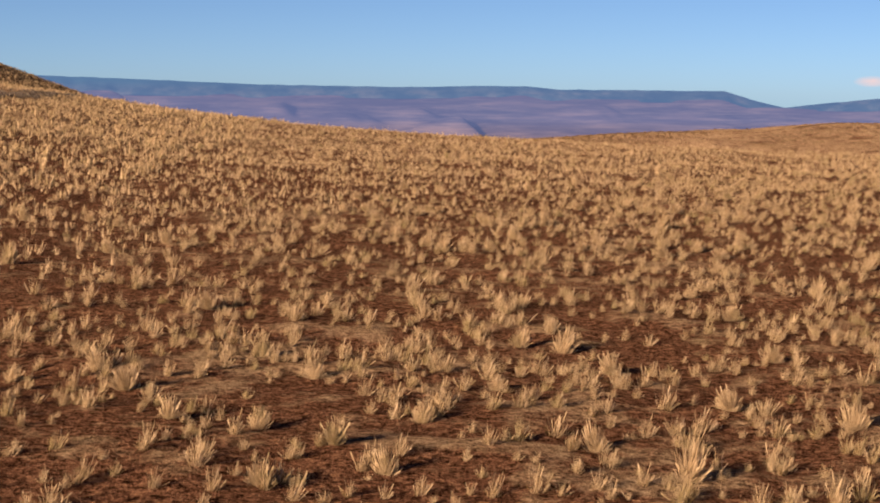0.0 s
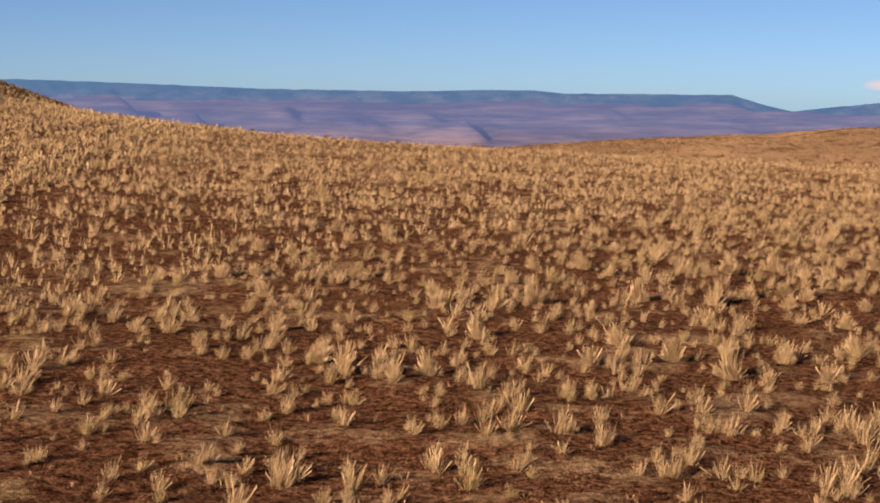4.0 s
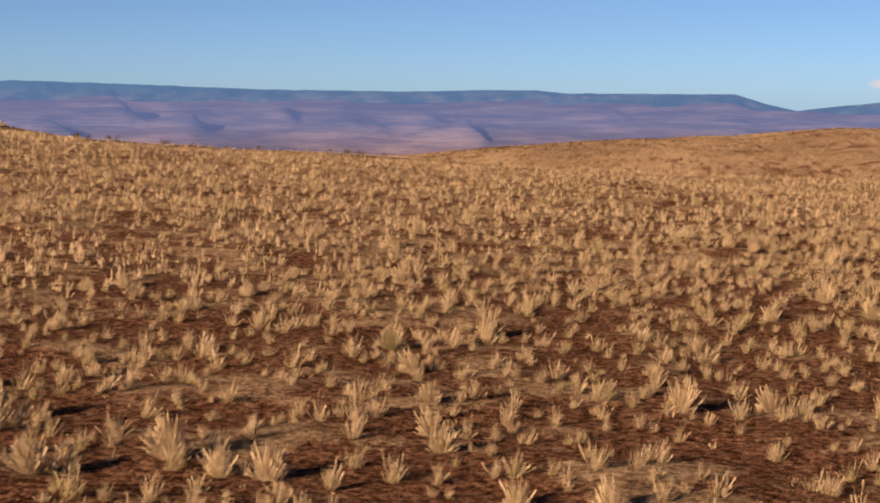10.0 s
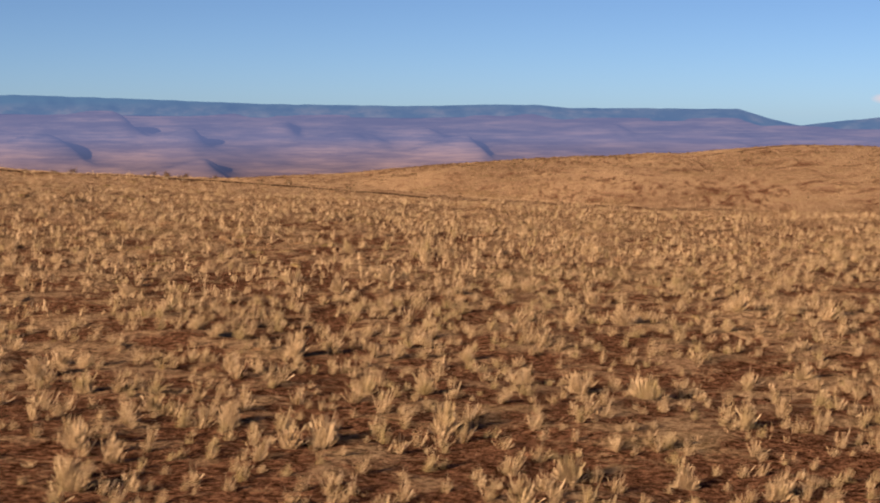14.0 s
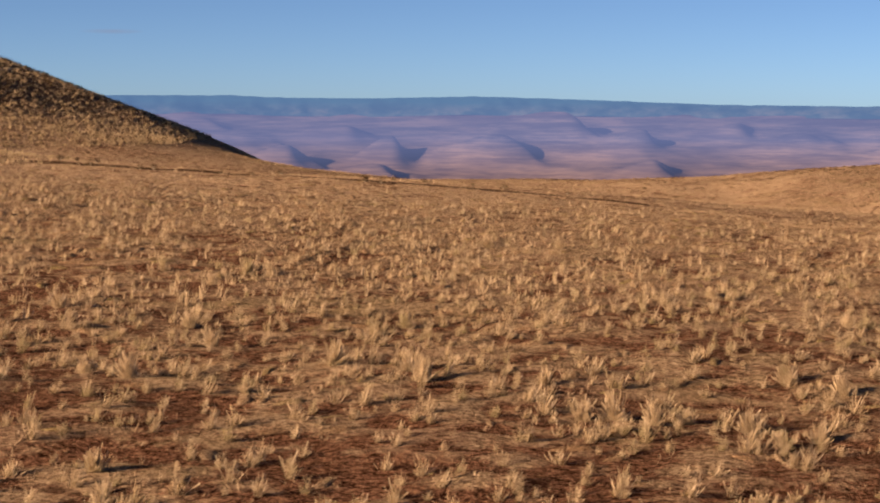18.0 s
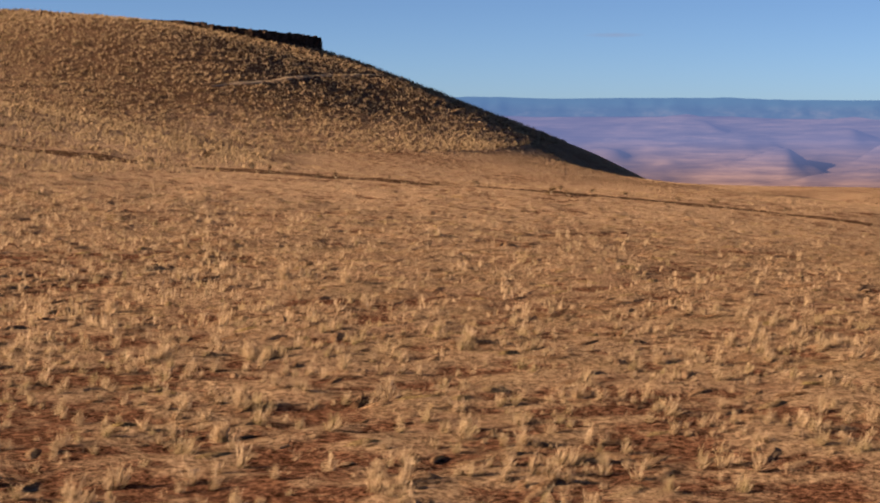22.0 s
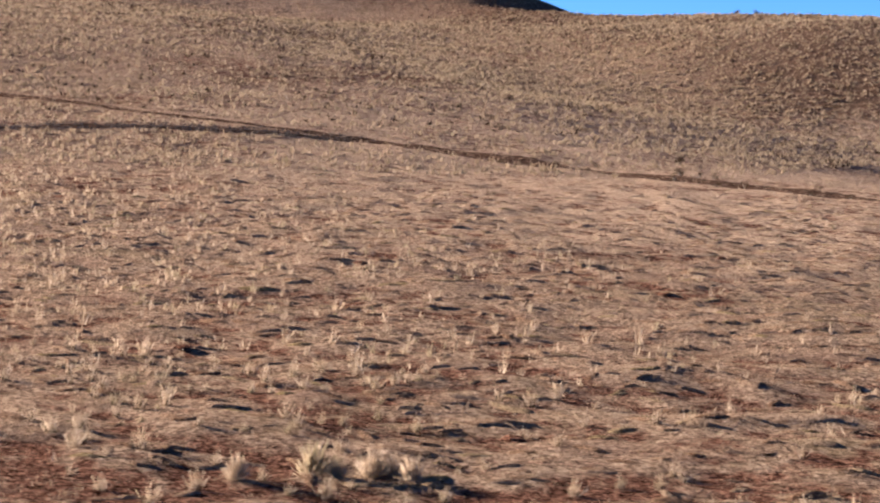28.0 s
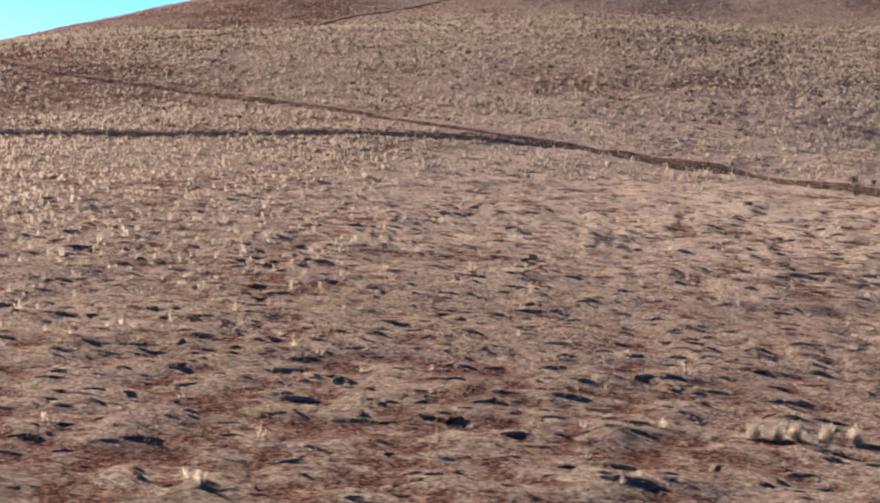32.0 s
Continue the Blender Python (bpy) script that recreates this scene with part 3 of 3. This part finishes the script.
px, py = scatter(-30, 122, 140, 318, 1.5, lambda x, y: (x < 25 + 0.37 * y) * np.clip((x + 30) / 50, 0.2, 1) * np.clip((y - 140) / 50, 0.1, 1) * np.clip(1.9 * mounds(x, y) - 0.15 + 0.35 * lattice_noise(x / 13, y / 13), 0.04, 1) * np.clip(1.4 - (x - 50) / 75, 0.4, 1))
m = off_track(px, py)
px, py = px[m], py[m]
size = 0.16 + 0.32 * rng.beta(1.3, 2.4, len(px))


def cushions(px, py, wide, tall):
    """Low ragged pillows of matted grass: a rim, two shoulders and a top each."""
    n, k = len(px), 7
    a = np.arange(k) * 2 * np.pi / k + rng.uniform(0, 6.28, (n, 1))
    turn = rng.normal(1.2, 0.5, (n, 1))
    ragged = rng.uniform(0.72, 1.3, (n, k))
    rings = []
    for reach, up in ((1.0, -0.25), (0.8, 0.45), (0.5, 0.88)):
        r = wide[:, None] * reach * ragged
        u, v = np.cos(a) * r * 2.5, np.sin(a) * r * 0.75
        x, y = px[:, None] + u * np.cos(turn) - v * np.sin(turn), py[:, None] + u * np.sin(turn) + v * np.cos(turn)
        rings.append(np.stack([x, y, land(x, y) + tall[:, None] * up * rng.uniform(0.7, 1.3, (n, k))], -1))
    v = np.concatenate(rings + [np.stack([px, py, land(px, py) + tall], -1)[:, None]], 1)
    f = []
    for i in range(k):
        j = (i + 1) % k
        f += [(i, j, k + j), (i, k + j, k + i), (k + i, k + j, 2 * k + j), (k + i, 2 * k + j, 2 * k + i), (2 * k + i, 2 * k + j, 3 * k)]
    f = (np.array(f)[None] + (np.arange(n) * (3 * k + 1))[:, None, None]).reshape(-1, 3)
    return v.reshape(-1, 3), f


m = rng.uniform(0, 1, len(px)) < 0.65
v, f = cushions(px[m], py[m], size[m] * rng.uniform(0.45, 0.95, m.sum()), size[m] * rng.uniform(0.10, 0.22, m.sum()))
tagged(new("grass_cushions", mesh_of("grass_cushions", v, f, MAT_CUSHION, True)), "low matted cushions of pinkish tan dry grass", "grass", kind="stuff")
grass("grass_clumps", "short stems on the matted grass cushions", px, py, size * 0.72, 26, 0.010, MAT_PALEGRASS, 0.45, 0.85)
px, py = scatter(-20, 122, 170, 318, 5.0, lambda x, y: (x < 25 + 0.37 * y) * np.clip((y - 170) / 40, 0.1, 1) * np.clip(0.5 + 0.8 * lattice_noise(x / 3, y / 3), 0.05, 1))
grass("litter_grass", "short flattened dry grass between the cushions", px, py, rng.uniform(0.04, 0.12, len(px)), 4, 0.014, MAT_SHORT, 1.4, 1.3)
px, py = scatter(45, 122, 165, 300, 9.0, lambda x, y: (x < 25 + 0.37 * y) * np.clip((y - 165) / 30, 0.1, 1) * np.clip((x - 45) / 25, 0.1, 1) * np.clip(1.5 * mounds(x, y) + 0.1 + 0.5 * lattice_noise(x / 4, y / 4), 0.03, 1))
m = rng.uniform(0, 1, len(px)) < 0.55
grass("sward_stems", "dense short tan stems standing in the matted grass", px[m], py[m], rng.uniform(0.07, 0.22, m.sum()), 5, 0.018, MAT_PALEGRASS, 0.8, 0.9)
grass("sward_litter", "dark dead stems and litter low in the matted grass", px[~m], py[~m], rng.uniform(0.06, 0.18, (~m).sum()), 5, 0.022, MAT_SHORT, 0.8, 0.9)
px, py = scatter(-130, 75, 300, 450, 0.9, lambda x, y: np.clip(0.5 + 0.8 * lattice_noise(x / 9, y / 9), 0.1, 1))
m = off_track(px, py)
px, py = px[m], py[m]
grass("far_field_grass", "tan grass running out over the crest of the field", px, py, rng.uniform(0.2, 0.42, len(px)), 7, 0.06, MAT_PALEGRASS, 0.6, 0.6)


def hillside(x, y):
    return (x < -18 - 0.02 * y) & (y > 80) & (land(x, y) > 1.0)


px, py = scatter(-300, -20, 80, 475, 0.78, lambda x, y: hillside(x, y) * np.clip(0.75 + 0.5 * lattice_noise(x / 14, y / 14), 0.08, 1) * (0.75 + 0.25 * sig((y - 300) / 20)))
m = off_track(px, py)
px, py = px[m], py[m]
grass("hillside_grass", "small tan grass clumps dotting the hillside", px, py, rng.uniform(0.3, 0.85, len(px)), 9, 0.07, MAT_HILLGRASS, 0.3, 0.4)
px, py = scatter(-245, -55, 285, 470, 0.36, lambda x, y: hillside(x, y) * np.clip(0.6 + 0.5 * lattice_noise(x / 11, y / 11 + 3), 0.1, 1))
m = off_track(px, py)
px, py = px[m], py[m]
grass("mesa_grass", "pale dry grass clumps dotted over the mesa slope", px, py, rng.uniform(0.45, 0.95, len(px)), 9, 0.05, MAT_HILLGRASS, 0.35, 0.4)
px, py = scatter(-560, -300, 40, 480, 0.15)
m = off_track(px, py)
px, py = px[m], py[m]
grass("upper_hill_grass", "small tan grass clumps high on the hill", px, py, rng.uniform(0.4, 0.8, len(px)), 6, 0.11, MAT_PALEGRASS, 0.5, 0.6)
px, py = scatter(-300, -60, 100, 490, 0.17, lambda x, y: hillside(x, y) * np.clip(sig((y - 300) / 30) * (0.6 + 0.45 * lattice_noise(x / 20, y / 20 + 7)) + 0.3, 0, 1))
m = off_track(px, py)
px, py = px[m], py[m]
grass("sagebrush", "low dark sagebrush on the mesa slope", px, py, rng.uniform(0.35, 0.9, len(px)), 9, 0.09, MAT_SAGE, 0.7, 0.6)
px, py = scatter(-560, -190, 130, 480, 0.05)
grass("upper_hill_brush", "dark low brush high on the hill", px, py, rng.uniform(0.4, 0.8, len(px)), 6, 0.12, MAT_SAGE, 0.7, 0.7)
px, py = scatter(-60, 330, 440, 690, 0.2)
grass("far_hill_grass", "tan grass covering the far hill", px, py, rng.uniform(0.12, 0.3, len(px)), 5, 0.2, MAT_PALEGRASS, 0.8, 1.4)
px, py = scatter(-60, 330, 470, 680, 0.13, lambda x, y: np.clip(0.35 + 1.3 * lattice_noise(x / 60 + 3, y / 45), 0.03, 1))
grass("far_hill_brush", "small dark brush dotting the far hill", px, py, rng.uniform(0.3, 0.65, len(px)), 6, 0.16, MAT_SAGE, 0.8, 0.9)
qx, qy, _, _ = along(STRIP, 0.07)
px, py = qx + rng.normal(0, 1.7, len(qx)), qy + rng.normal(0, 1.7, len(qx))
grass("track_brush", "dark brush along the dirt track", px, py, rng.uniform(0.2, 0.55, len(px)), 14, 0.04, MAT_GREYSAGE, 0.8, 0.8)
qx, qy, qu, qv = along(TRACK, 0.1)
off = rng.choice([-1.9, 0.0, 1.9], len(qx)) + rng.normal(0, 0.55, len(qx))
px, py = qx + qu * off, qy + qv * off
grass("track_grass", "tan grass tufts growing into the dirt track", px, py, rng.uniform(0.12, 0.4, len(px)), 8, 0.035, MAT_PALEGRASS, 0.7, 0.7)


# ---- single tussocks that stand out ----
def tussock_mesh(seed, size):
    """One bunchgrass: a dense base of short blades and a fan of long stems."""
    global rng
    keep, rng = rng, np.random.default_rng(seed)
    o = np.zeros(1)
    v = [blades(o, o, o, np.array([size]), 520, 0.0022, 0.13, 0.22, 0.45), blades(o, o, o, np.array([size * 0.5]), 200, 0.0025, 0.5, 0.6)]
    rng = keep
    v = np.concatenate(v)
    return mesh_of("grass_tussock", v, np.arange(len(v), dtype=np.int32).reshape(-1, 3), MAT_STRAW, False)


TUSSOCKS = [(tussock_mesh(100 + i, s), s) for i, s in enumerate((0.55, 0.62, 0.7, 0.8, 0.66, 0.88, 0.58, 0.74))]
SIZES = {0.55: "small", 0.58: "small", 0.8: "tall", 0.88: "tall"}


def tussock(x, y, which):
    me, size = TUSSOCKS[which % len(TUSSOCKS)]
    ob = new("grass_tussock", me)
    ob.matrix_world = pose(x, y, float(land(x, y)), 0, 0, (which * 67) % 360)
    return tagged(ob, (SIZES.get(size, "full") + " pale dry bunchgrass tussock rooted in brown soil"), "grass tussock", "bunchgrass tussocks")


for i, (gx, gy) in enumerate([(1.5, 42.4), (-5.1, 45.5), (7.6, 41.0), (-8.0, 40.4), (-15.5, 76.8), (3.8, 48.9), (-0.4, 37.9), (3.8, 80.9), (1.5, 73.6), (6.8, 76.9), (12.7, 79.3), (-0.1, 110.7), (6.4, 98.4), (9.9, 91.0), (-3.6, 100.0)]):
    tussock(gx, gy, i + 0)
for i, (gx, gy) in enumerate([(17.9, 99.7), (21.3, 110.9), (14.5, 98.9), (16.4, 93.0), (27.7, 107.0), (9.4, 125.3), (6.3, 114.1), (22.1, 94.2), (32.4, 140.3), (34.4, 134.3), (41.5, 129.1), (50.2, 137.8), (13.2, 177.6), (22.4, 163.5), (35.8, 127.7), (45.0, 142.6), (32.9, 122.7)]):
    tussock(gx, gy, i + 1)
for i, (gx, gy) in enumerate([(67.2, 150.4), (69.7, 150.7), (71.5, 150.4), (59.3, 154.1), (75.0, 157.1), (71.8, 156.3), (54.7, 163.1), (78.7, 177.2), (88.0, 184.2), (89.2, 188.5), (65.1, 177.1), (49.5, 197.1), (77.4, 185.0)]):
    tussock(gx, gy, i + 2)
for i, (gx, gy) in enumerate([(-11.2, 41.4), (-7.8, 53.6), (-3.4, 42.8), (-2.3, 34.9), (-1.1, 33.2), (2.5, 49.6), (5.0, 45.7), (5.3, 33.3), (18.0, 90.3), (10.3, 39.1), (10.2, 48.0), (-6.3, 36.8), (-3.6, 31.9), (3.6, 36.0), (10.3, 56.4), (10.7, 76.4)]):
    tussock(gx, gy, i * 3 + 0)
for i, (gx, gy) in enumerate([(-5.6, 92.3), (-0.6, 75.4), (2.4, 74.5), (2.4, 86.2), (5.9, 88.5), (9.4, 97.4), (9.4, 78.6), (11.1, 79.7), (13.4, 76.7), (16.2, 85.9), (14.2, 93.2), (8.0, 80.8), (4.5, 87.6), (-4.3, 92.7), (20.2, 92.7)]):
    tussock(gx, gy, i * 3 + 1)
for i, (gx, gy) in enumerate([(8.5, 98.6), (12.6, 91.3), (15.8, 93.8), (18.8, 99.6), (21.8, 106.8), (23.5, 98.3), (22.1, 102.3), (25.2, 97.7), (26.6, 96.3), (16.8, 100.6), (10.6, 107.6), (20.6, 114.5)]):
    tussock(gx, gy, i * 3 + 2)
for i, (gx, gy) in enumerate([(32.4, 137.4), (33.3, 139.2), (36.7, 132.6), (39.0, 130.8), (42.1, 136.0), (43.9, 136.5), (44.4, 130.9), (46.9, 139.4), (50.2, 136.4), (50.1, 127.0), (52.5, 133.0), (55.6, 140.9), (36.6, 123.9), (40.7, 128.8), (51.0, 151.1), (36.4, 144.9)]):
    tussock(gx, gy, i * 3 + 3)
for i, (gx, gy) in enumerate([(58.3, 155.9), (55.0, 165.7), (65.1, 150.5), (66.0, 150.9), (67.9, 151.1), (70.0, 157.9), (66.0, 177.0), (73.7, 154.2), (71.2, 170.0), (73.7, 166.5), (50.4, 158.2), (56.0, 155.4), (70.7, 149.3)]):
    tussock(gx, gy, i * 3 + 4)
for i, (gx, gy) in enumerate([(98.1, 209.8), (98.5, 210.3), (98.4, 211.1), (98.6, 211.6), (98.7, 207.9), (99.1, 211.9)]):
    tussock(gx, gy, i * 3 + 5)
for i, (gx, gy) in enumerate([(88.5, 261.6), (88.6, 262.3), (87.9, 263.3), (88.2, 264.3), (88.4, 260.9)]):
    tussock(gx, gy, i * 3 + 6)
spots = random.Random(5)
for i in range(165):
    gx, gy = spots.uniform(-30, 55), spots.uniform(36, 200)
    if in_field(gx, gy):
        tussock(gx, gy, spots.randrange(8))


# ---- rock rim of the mesa, bushes, mounds and stones ----
def part(name, bm, material, parent, label=""):
    me = bpy.data.meshes.new(name)
    bm.to_mesh(me)
    bm.free()
    me.materials.append(material)
    ob = new(name, me)
    ob.parent = parent
    return tagged(ob, label) if label else ob


def boulder(wide, deep, tall, seed, cuts=2):
    """A blocky, broken rock standing on z = 0."""
    bm = bmesh.new()
    bmesh.ops.create_cube(bm, size=1)
    bmesh.ops.subdivide_edges(bm, edges=bm.edges[:], cuts=cuts, use_grid_fill=True)
    for v in bm.verts:
        n = noise.noise_vector(v.co * 2.3 + Vector((seed * 7.1, seed * 3.3, seed)))
        v.co = Vector((v.co.x * wide, v.co.y * deep, (v.co.z + 0.5) * tall)) + Vector((n.x * wide, n.y * deep, n.z * tall)) * 0.16
    return bm


rim_stops = [(-180, 406.5), (-170, 414.5), (-162, 421), (-156, 428), (-153.4, 436), (-155, 445), (-163, 453), (-175, 459)]
rx, ry, rnx, rny = along(rim_stops, 1.8)
rim = tagged(new("rock_outcrop"), "dark broken basalt ledge capping the mesa edge", "rock outcrop")
rim.location = (-156, 442, float(land(-156, 442)))
pick = random.Random(11)
tops = land(rx, ry)
tops = np.convolve(np.pad(tops, 4, mode="edge"), np.ones(9) / 9, "valid")
for i, (x, y, nx, ny) in enumerate(zip(rx, ry, rnx, rny)):
    grow = min(1.0, i / len(rx) * 1.9)
    foot = float(land(x, y)) - 1.3
    tall = float(tops[i]) + 0.3 + 2.1 * grow + pick.uniform(-0.15, 0.15) - foot
    block = part("block", boulder(pick.uniform(2.4, 3.4), pick.uniform(2.2, 3.4), tall, i), MAT_ROCK, rim)
    block.matrix_world = pose(x, y, foot, pick.uniform(-3, 3), pick.uniform(-3, 3), math.degrees(math.atan2(ny, nx)) + 90 + pick.uniform(-12, 12))
bpy.context.view_layer.update()
for ob in rim.children:
    ob.location = ob.location - rim.location


def twig_crown(seed, size, count, mat):
    """A ragged shrub crown of many small leaf blades round a few clumps."""
    r = np.random.default_rng(seed)
    c = r.normal(0, 0.28, (9, 3)) * size * np.array([1, 1, 0.55]) + np.array([0, 0, 0.55 * size])
    p = c[r.integers(0, 9, count)] + r.normal(0, 0.17, (count, 3)) * size
    p[:, 2] = np.clip(p[:, 2], 0.04, None)
    d = r.normal(0, 1, (count, 3))
    d = d / np.linalg.norm(d, axis=1)[:, None] * 0.14 * size
    e = np.cross(d, r.normal(0, 1, (count, 3)))
    e = e / np.linalg.norm(e, axis=1)[:, None] * 0.035 * size
    v = np.stack([p - e, p + e, p + d], 1).reshape(-1, 3)
    return mesh_of("crown", v, np.arange(len(v), dtype=np.int32).reshape(-1, 3), mat, False)


def stem_bm(size):
    bm = bmesh.new()
    for k in range(5):
        a = k * 1.26
        tip = Vector((math.cos(a) * 0.3 * size, math.sin(a) * 0.3 * size, 0.6 * size))
        m = Matrix.Translation(tip / 2) @ tip.to_track_quat("Z", "Y").to_matrix().to_4x4()
        bmesh.ops.create_cone(bm, segments=5, radius1=0.03 * size, radius2=0.012 * size, depth=tip.length, cap_ends=True, matrix=m)
    return bm


def shrub(name, label, category, group, x, y, size, seed, mat, count=420):
    top = tagged(new(name), label, category, group)
    top.location = (x, y, float(land(x, y)) - 0.03)
    part("stem", stem_bm(size), MAT_WOOD, top)
    crown = new("crown", twig_crown(seed, size, count, mat))
    crown.parent = top
    return top


for i, (x, y, size) in enumerate([(-216.5, 385.3, 1.3), (-212, 388, 1.1), (-190, 396, 0.85), (-178, 405, 0.7), (-236, 378, 0.6), (-203, 392, 0.6)]):
    shrub("bush", "dark dry bush on the skyline of the mesa", "bush", "bushes on the mesa", x, y, size, 40 + i, MAT_SAGE)
for i in range(26):
    q = pick.randrange(6, 60)
    tx, ty, tnx, tny = along(TRACK, 2.0)
    j = len(tx) - 1 - int(q * 0.9)
    side = pick.choice((-1, 1)) * pick.uniform(2.0, 4.5)
    shrub("sagebrush_bush", "low dark sagebrush beside the dirt track", "sagebrush", "sagebrush by the track", tx[j] + tnx[j] * side, ty[j] + tny[j] * side, pick.uniform(0.5, 0.9), 70 + i, MAT_SAGE, 260)
shrub("sagebrush_bush", "dark sagebrush standing alone by the dirt track", "sagebrush", "sagebrush by the track", -41.0, 286.0, 1.1, 99, MAT_SAGE)


def mound_bm(wide, tall, seed):
    bm = bmesh.new()
    bmesh.ops.create_icosphere(bm, subdivisions=3, radius=1)
    for v in bm.verts:
        n = noise.noise(v.co * 1.7 + Vector((seed, 0, 0)))
        v.co = Vector((v.co.x * wide * (1 + 0.4 * n), v.co.y * wide * 0.7 * (1 + 0.4 * n), v.co.z * tall * (1 + 0.6 * n)))
    return bm


for i, (x, y) in enumerate([(93, 199), (78, 209.7), (94.4, 216), (59, 237), (62, 253), (90, 251), (70, 228), (84, 240), (47, 224), (40, 250), (101, 233), (56, 205), (75, 262), (98, 262)]):
    me = bpy.data.meshes.new("soil_mound")
    bm = mound_bm(pick.uniform(0.3, 0.55), pick.uniform(0.07, 0.12), i)
    for face in bm.faces:
        face.smooth = True
    bm.to_mesh(me)
    bm.free()
    me.materials.append(MAT_GROUND)
    ob = new("soil_mound", me)
    ob.matrix_world = pose(x, y, float(land(x, y)), 0, 0, pick.uniform(0, 360))
    tagged(ob, "low dark mound of bare soil in the grass", "soil mound", "soil mounds")
